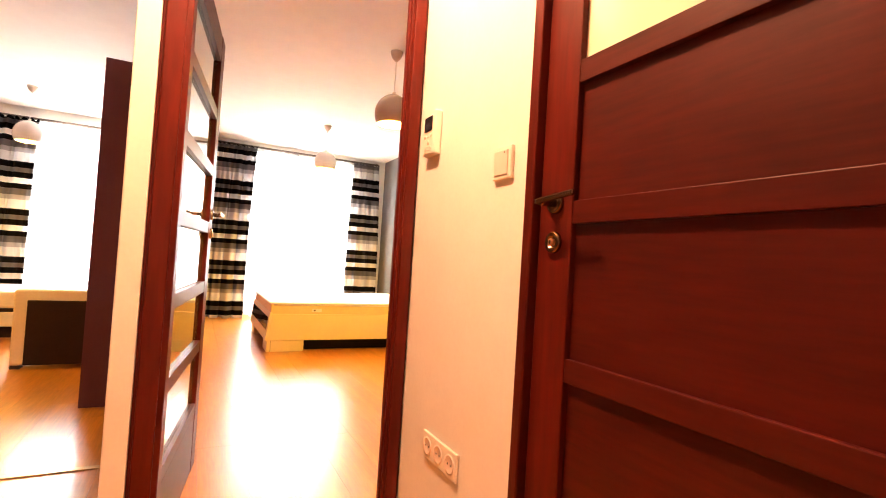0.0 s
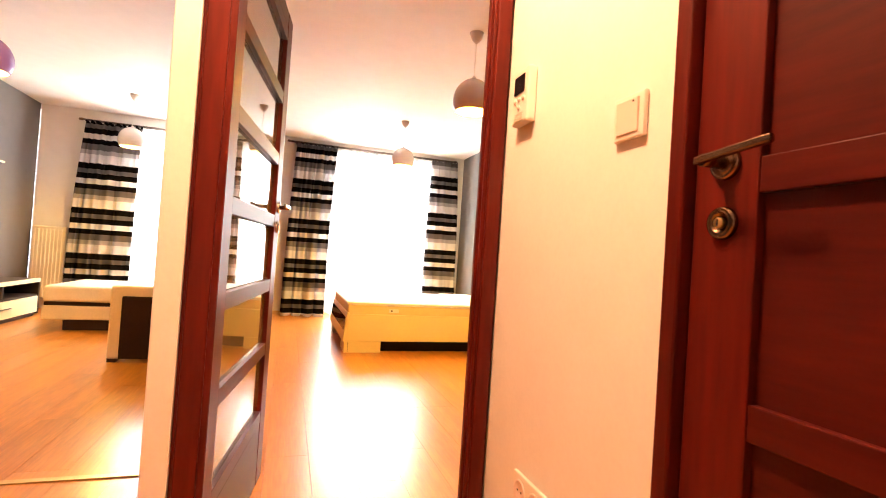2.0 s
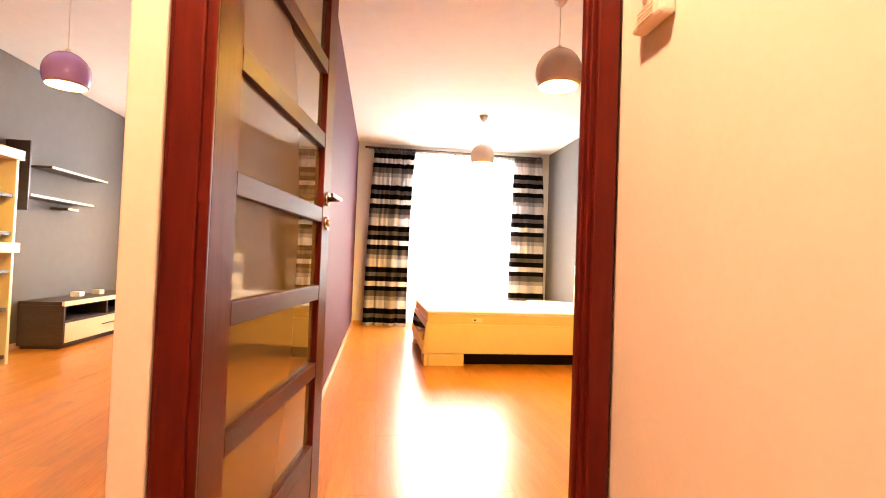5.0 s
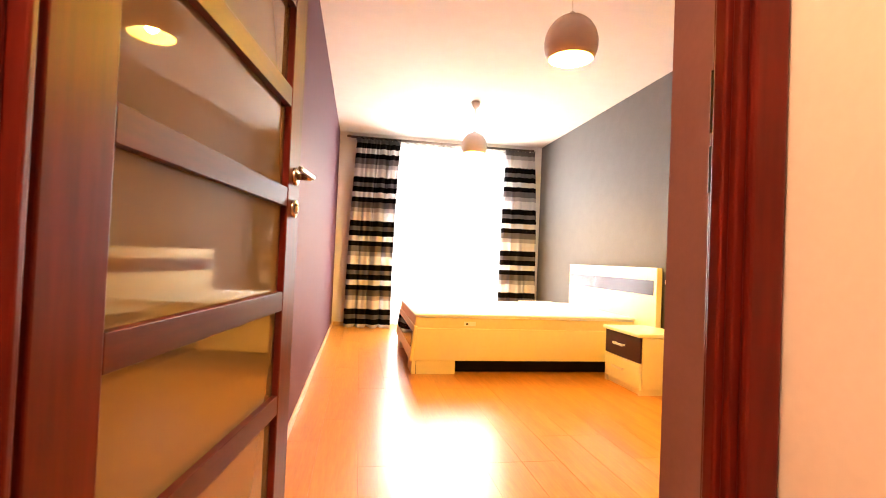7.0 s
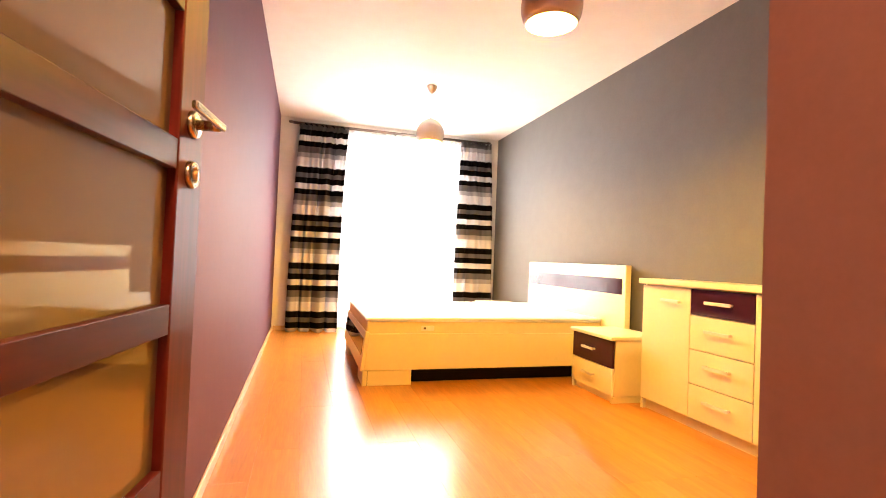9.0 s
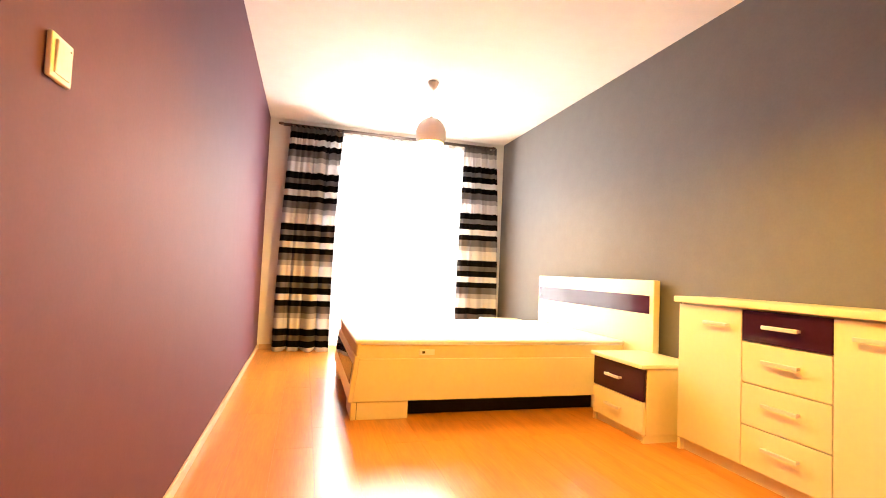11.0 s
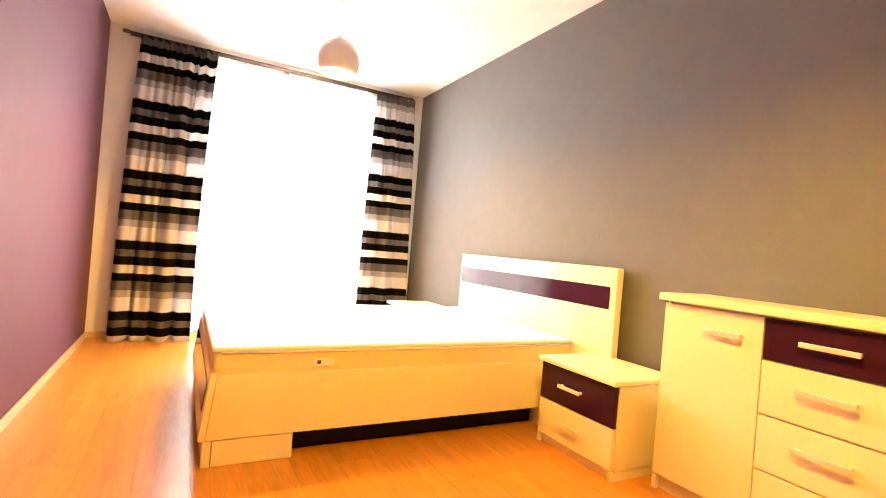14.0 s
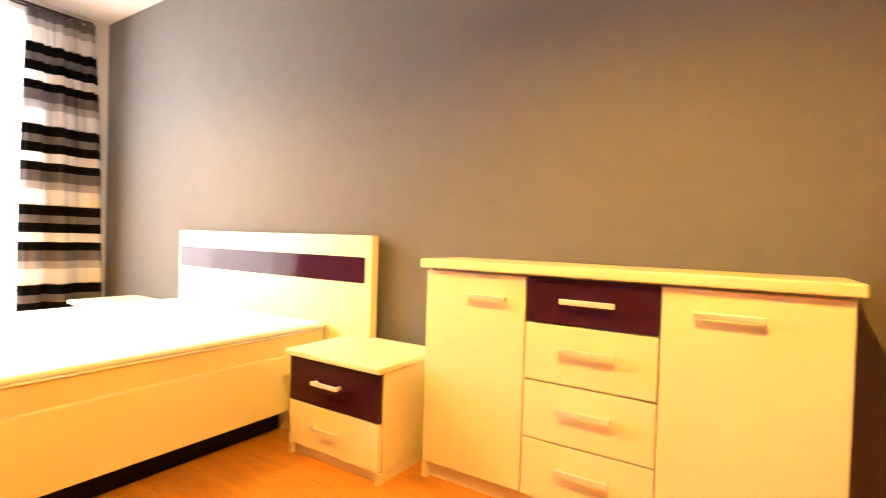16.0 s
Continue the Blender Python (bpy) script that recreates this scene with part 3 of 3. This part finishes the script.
def mattress():
    t = thing("mattress", "bare white mattress with a quilted cream border", "mattress")
    part("core", box(0.802, 2.755, 6.947, 8.328, 0.254, 0.474, 0.018, segments=3), border_cloth, t)
    bm = box(0.794, 2.757, 6.939, 8.336, 0.470, 0.492, 0.010, segments=3)
    for v in bm.verts:
        if v.co.z > 0.47:
            v.co.z += 0.004 * math.sin(v.co.x * 9) * math.sin(v.co.y * 8)
    part("top", bm, mattress_cloth, t)
    for z in (0.300, 0.464):
        part("piping", tube([(0.83, 6.944, z), (2.74, 6.944, z)], 0.005, 8), mattress_cloth, t)
    lab = part("tag", box(1.21, 1.31, 6.939, 6.9455, 0.395, 0.430), pvc, t, "small white label with a dark mark")
    part("tag_mark", box(1.228, 1.246, 6.9382, 6.9389, 0.405, 0.421), dark_brown, lab)


def bar_handle(parent, x, y, z, length=0.16):
    h = part("handle", box(x - 0.030, x - 0.021, y - length / 2, y + length / 2, z - 0.009, z + 0.009, 0.003), handle_metal, parent, "aluminium bar handle")
    for dy in (-length / 2 + 0.012, length / 2 - 0.012):
        part("handle_post", box(x - 0.0215, x - 0.0005, y + dy - 0.006, y + dy + 0.006, z - 0.006, z + 0.006), handle_metal, h)


def nightstand():
    """Built with its front at x = 0 and its middle at y = 0."""
    t = thing("nightstand", "small white nightstand with a dark purple top drawer", "nightstand", group="nightstands")
    w, d, h = 0.255, 0.405, 0.452
    part("body", box(0.020, d, -w, w, 0.045, h - 0.026, 0.002), white_board, t)
    part("top", box(-0.022, d + 0.004, -w - 0.008, w + 0.008, h - 0.025, h, 0.005), white_board, t)
    part("plinth", box(0.026, d - 0.01, -w + 0.004, w - 0.004, 0.0, 0.044), white_board, t)
    for y in (-w + 0.012, w - 0.012):
        part("side_foot", box(0.004, 0.024, y - 0.012, y + 0.012, 0.0, 0.043, 0.002), white_board, t)
    up = part("drawer", box(0.0, 0.018, -w + 0.006, w - 0.006, 0.236, h - 0.030, 0.002), purple_gloss, t, "dark purple gloss drawer")
    lo = part("drawer", box(0.0, 0.018, -w + 0.006, w - 0.006, 0.050, 0.232, 0.002), white_board, t)
    bar_handle(up, 0.0, 0.02, 0.335, 0.15)
    bar_handle(lo, 0.0, 0.02, 0.150, 0.15)
    return t


def dresser():
    t = thing("chest_of_drawers", "white dresser with two doors and a dark purple drawer", "dresser")
    f, y0, y1 = 2.55, 4.885, 6.180
    part("body", box(f + 0.036, 2.842, y0 + 0.019, y1 - 0.019, 0.065, 0.826, 0.002), white_board, t)
    for y in (y0, y1 - 0.018):
        part("side_panel", box(f + 0.0195, 2.842, y, y + 0.018, 0.065, 0.826, 0.002), white_board, t)
    part("top", box(f - 0.028, 2.843, y0 - 0.014, y1 + 0.014, 0.8275, 0.862, 0.006), white_board, t)
    part("plinth", box(f + 0.035, 2.83, y0 + 0.01, y1 - 0.01, 0.0, 0.064), white_board, t)
    for y in (y0 + 0.010, y1 - 0.010):
        part("side_foot", box(f + 0.004, f + 0.034, y - 0.010, y + 0.010, 0.0, 0.064, 0.002), white_board, t)
    a, b = 5.335, 5.762
    d1 = part("door", box(f, f + 0.018, b + 0.003, y1 - 0.003, 0.070, 0.818, 0.002), white_board, t)
    d2 = part("door", box(f, f + 0.018, y0 + 0.003, a - 0.003, 0.070, 0.818, 0.002), white_board, t)
    bar_handle(d1, f, 5.905, 0.735, 0.15)
    bar_handle(d2, f, 5.16, 0.748, 0.17)
    for z0, z1, mat in ((0.670, 0.819, purple_gloss), (0.471, 0.664, white_board), (0.271, 0.465, white_board), (0.070, 0.265, white_board)):
        dr = part("drawer", box(f, f + 0.018, a + 0.001, b - 0.001, z0, z1, 0.002), mat, t, "dark purple gloss drawer" if mat is purple_gloss else "")
        bar_handle(dr, f, 5.549, z1 - 0.072 if mat is purple_gloss else z1 - 0.078, 0.175)


bed()
mattress()
ns = nightstand()
ns.matrix_basis = Matrix.Translation((2.388, 6.515, 0))
copy_thing(ns, Matrix.Translation((2.388, 8.72, 0)))
dresser()


# ---- living room ----
def tv_unit():
    t = thing("tv_unit", "low dark brown TV bench with white front and open niches", "TV stand")
    x0, x1, y0, y1 = -2.885, -2.50, 7.47, 8.95
    part("side", box(x0, x1, y0, y0 + 0.028, 0.03, 0.40, 0.003), dark_brown, t)
    part("side", box(x0, x1, y1 - 0.028, y1, 0.03, 0.40, 0.003), dark_brown, t)
    part("back", box(x0, x0 + 0.01, y0 + 0.029, y1 - 0.029, 0.03, 0.40), dark_brown, t)
    part("bottom", box(x0 + 0.011, x1 - 0.02, y0 + 0.029, y1 - 0.029, 0.03, 0.05), dark_brown, t)
    part("shelf", box(x0 + 0.011, x1 - 0.01, y0 + 0.029, y1 - 0.029, 0.235, 0.255), dark_brown, t)
    part("divider", box(x0 + 0.011, x1 - 0.012, (y0 + y1) / 2 - 0.012, (y0 + y1) / 2 + 0.012, 0.256, 0.399), dark_brown, t)
    part("top", box(x0, x1 - 0.022, y0, y1, 0.4005, 0.435, 0.003), dark_brown, t)
    part("top_edge", box(x1 - 0.021, x1 + 0.004, y0, y1, 0.392, 0.437, 0.004), white_board, t, "white front edge")
    d = part("drawer", box(x1 - 0.018, x1, y0 + 0.03, y1 - 0.03, 0.052, 0.233, 0.002), white_board, t, "white drawer front")
    part("handle", box(x1 + 0.001, x1 + 0.012, 8.1, 8.35, 0.15, 0.158), dark_brown, d)
    part("plinth", box(x0 + 0.02, x1 - 0.04, y0 + 0.02, y1 - 0.02, 0.0, 0.029), dark_brown, t)


def small_box(place, size, label):
    t = thing("cable_box", label, "box", place)
    part("body", box(-size / 2, size / 2, -size / 2, size / 2, 0, size * 0.55, 0.006), plastic, t)
    part("foot", box(-size * 0.2, size * 0.3, -size * 0.45, size * 0.1, -0.0005, size * 0.3), black_screen, t)


def sofa():
    t = thing("corner_sofa", "cream leatherette corner sofa with dark brown panels", "sofa")
    part("arm", box(-1.07, -0.20, 6.50, 6.66, 0.03, 0.60, 0.02, segments=3), leather, t)
    part("arm_panel", box(-0.985, -0.26, 6.482, 6.499, 0.035, 0.52, 0.008), brown_leather, t, "dark brown padded panel")
    part("seat", box(-1.05, -0.20, 6.665, 7.90, 0.10, 0.42, 0.03, segments=3), leather, t)
    part("chaise", box(-2.06, -0.20, 7.905, 8.90, 0.29, 0.45, 0.03, segments=3), leather, t)
    part("chaise_stripe", box(-2.045, -0.21, 7.915, 8.89, 0.255, 0.288), brown_leather, t, "dark brown stripe")
    part("chaise_base", box(-2.06, -0.20, 7.905, 8.90, 0.115, 0.254, 0.012), leather, t)
    part("foot", box(-1.90, -0.40, 7.98, 8.80, 0.0, 0.114), brown_leather, t)
    for x in (-1.04, -0.27):
        part("leg", box(x - 0.03, x + 0.03, 6.53, 6.62, 0, 0.030), dark_brown, t)
    part("backrest", box(-0.42, -0.20, 6.665, 7.90, 0.425, 0.74, 0.05, segments=3), leather, t)


def radiator():
    t = thing("radiator", "cream white panel radiator on the wall", "radiator")
    part("panel", box(-2.85, -2.48, 9.50, 9.56, 0.14, 1.05, 0.01), radiator_paint, t)
    for k in range(9):
        x = -2.835 + k * 0.041
        part("rib", box(x, x + 0.022, 9.492, 9.4995, 0.18, 1.01, 0.003), radiator_paint, t)
    part("bracket", box(-2.70, -2.66, 9.5605, 9.602, 0.8, 0.9), radiator_paint, t)
    part("pipe", tube([(-2.50, 9.53, 0.145), (-2.50, 9.53, 0.0)], 0.009, 10), radiator_paint, t)


def wall_shelf(y0, y1, z, depth, label):
    t = thing("wall_shelf", label, "shelf", group="wall shelves")
    part("board", box(-2.899, -2.899 + depth, y0, y1, z - 0.022, z, 0.003), dark_brown, t)
    part("edge", box(-2.897 + depth, -2.893 + depth, y0, y1, z - 0.021, z - 0.001), white_board, t)


def tall_cabinet():
    t = thing("display_cabinet", "tall white display cabinet with dark glass shelves", "cabinet")
    x0, x1, y0, y1 = -2.885, -2.53, 6.25, 6.86
    part("side", box(x0, x1, y1 - 0.03, y1, 0, 1.62, 0.003), white_board, t)
    part("side", box(x0, x1, y0, y0 + 0.03, 0, 1.62, 0.003), white_board, t)
    part("back", box(x0, x0 + 0.02, y0 + 0.031, y1 - 0.031, 0.0, 1.62), dark_brown, t)
    part("top", box(x0, x1 + 0.02, y0, y1 + 0.03, 1.621, 1.70, 0.004), white_board, t)
    for z in (0.05, 0.42, 0.72, 1.02, 1.32):
        part("shelf", box(x0 + 0.021, x1 - 0.01, y0 + 0.031, y1 - 0.031, z, z + 0.025), dark_brown, t)
    part("middle_band", box(x0, x1 + 0.02, y0, y1 + 0.03, 0.88, 0.96, 0.004), white_board, t)


tv_unit()
small_box((-2.72, 8.05, 0.437), 0.09, "small white box with a dark front on the bench")
small_box((-2.70, 8.38, 0.437), 0.09, "small white box with a dark front on the bench")
sofa()
radiator()
wall_shelf(7.52, 8.45, 1.69, 0.20, "dark brown wall shelf with pale edge")
wall_shelf(7.26, 8.20, 1.40, 0.20, "dark brown wall shelf with pale edge")
wall_shelf(7.85, 8.02, 1.33, 0.16, "short dark brown wall shelf")
v = thing("shelf_upright", "dark vertical board of the wall shelf", "shelf", group="wall shelves")
part("board", box(-2.899, -2.70, 7.23, 7.252, 1.25, 1.86, 0.003), dark_brown, v)
tall_cabinet()

# ---- floor boards ----
WIDTH, LENGTH = 0.192, 1.29
boards = {}


def board(x0, x1, y0, y1, parent):
    key = (round(x1 - x0, 4), round(y1 - y0, 4))
    if key not in boards:
        bm = box(0, key[0] - 0.0008, 0, key[1] - 0.0008, -0.0118, 0.0)
        for v in bm.verts:
            if v.co.z > -0.001:
                v.co.x += 0.0002 if v.co.x < 0.01 else -0.0002
                v.co.y += 0.0002 if v.co.y < 0.01 else -0.0002
        boards[key] = bpy.data.meshes.new("floor_board")
        bm.to_mesh(boards[key])
        bm.free()
        boards[key].materials.append(laminate)
    ob = new("floor_board", boards[key])
    ob.location = (x0, y0, 0)
    ob.parent = parent


floor_thing = thing("floor", "warm orange oak laminate floor boards, semi-gloss", "floor", kind="structure")
rnd = random.Random(4)
x = -2.9
while x < 2.843:
    xe = min(x + WIDTH, 2.844)
    y = -0.6 - rnd.choice((0.0, 0.32, 0.64, 0.96))
    while y < 9.8:
        ye = y + LENGTH
        a, b = max(y, -0.6), min(ye, 9.8)
        if b - a > 0.02:
            board(x, xe, a, b, floor_thing)
        y = ye
    x = xe
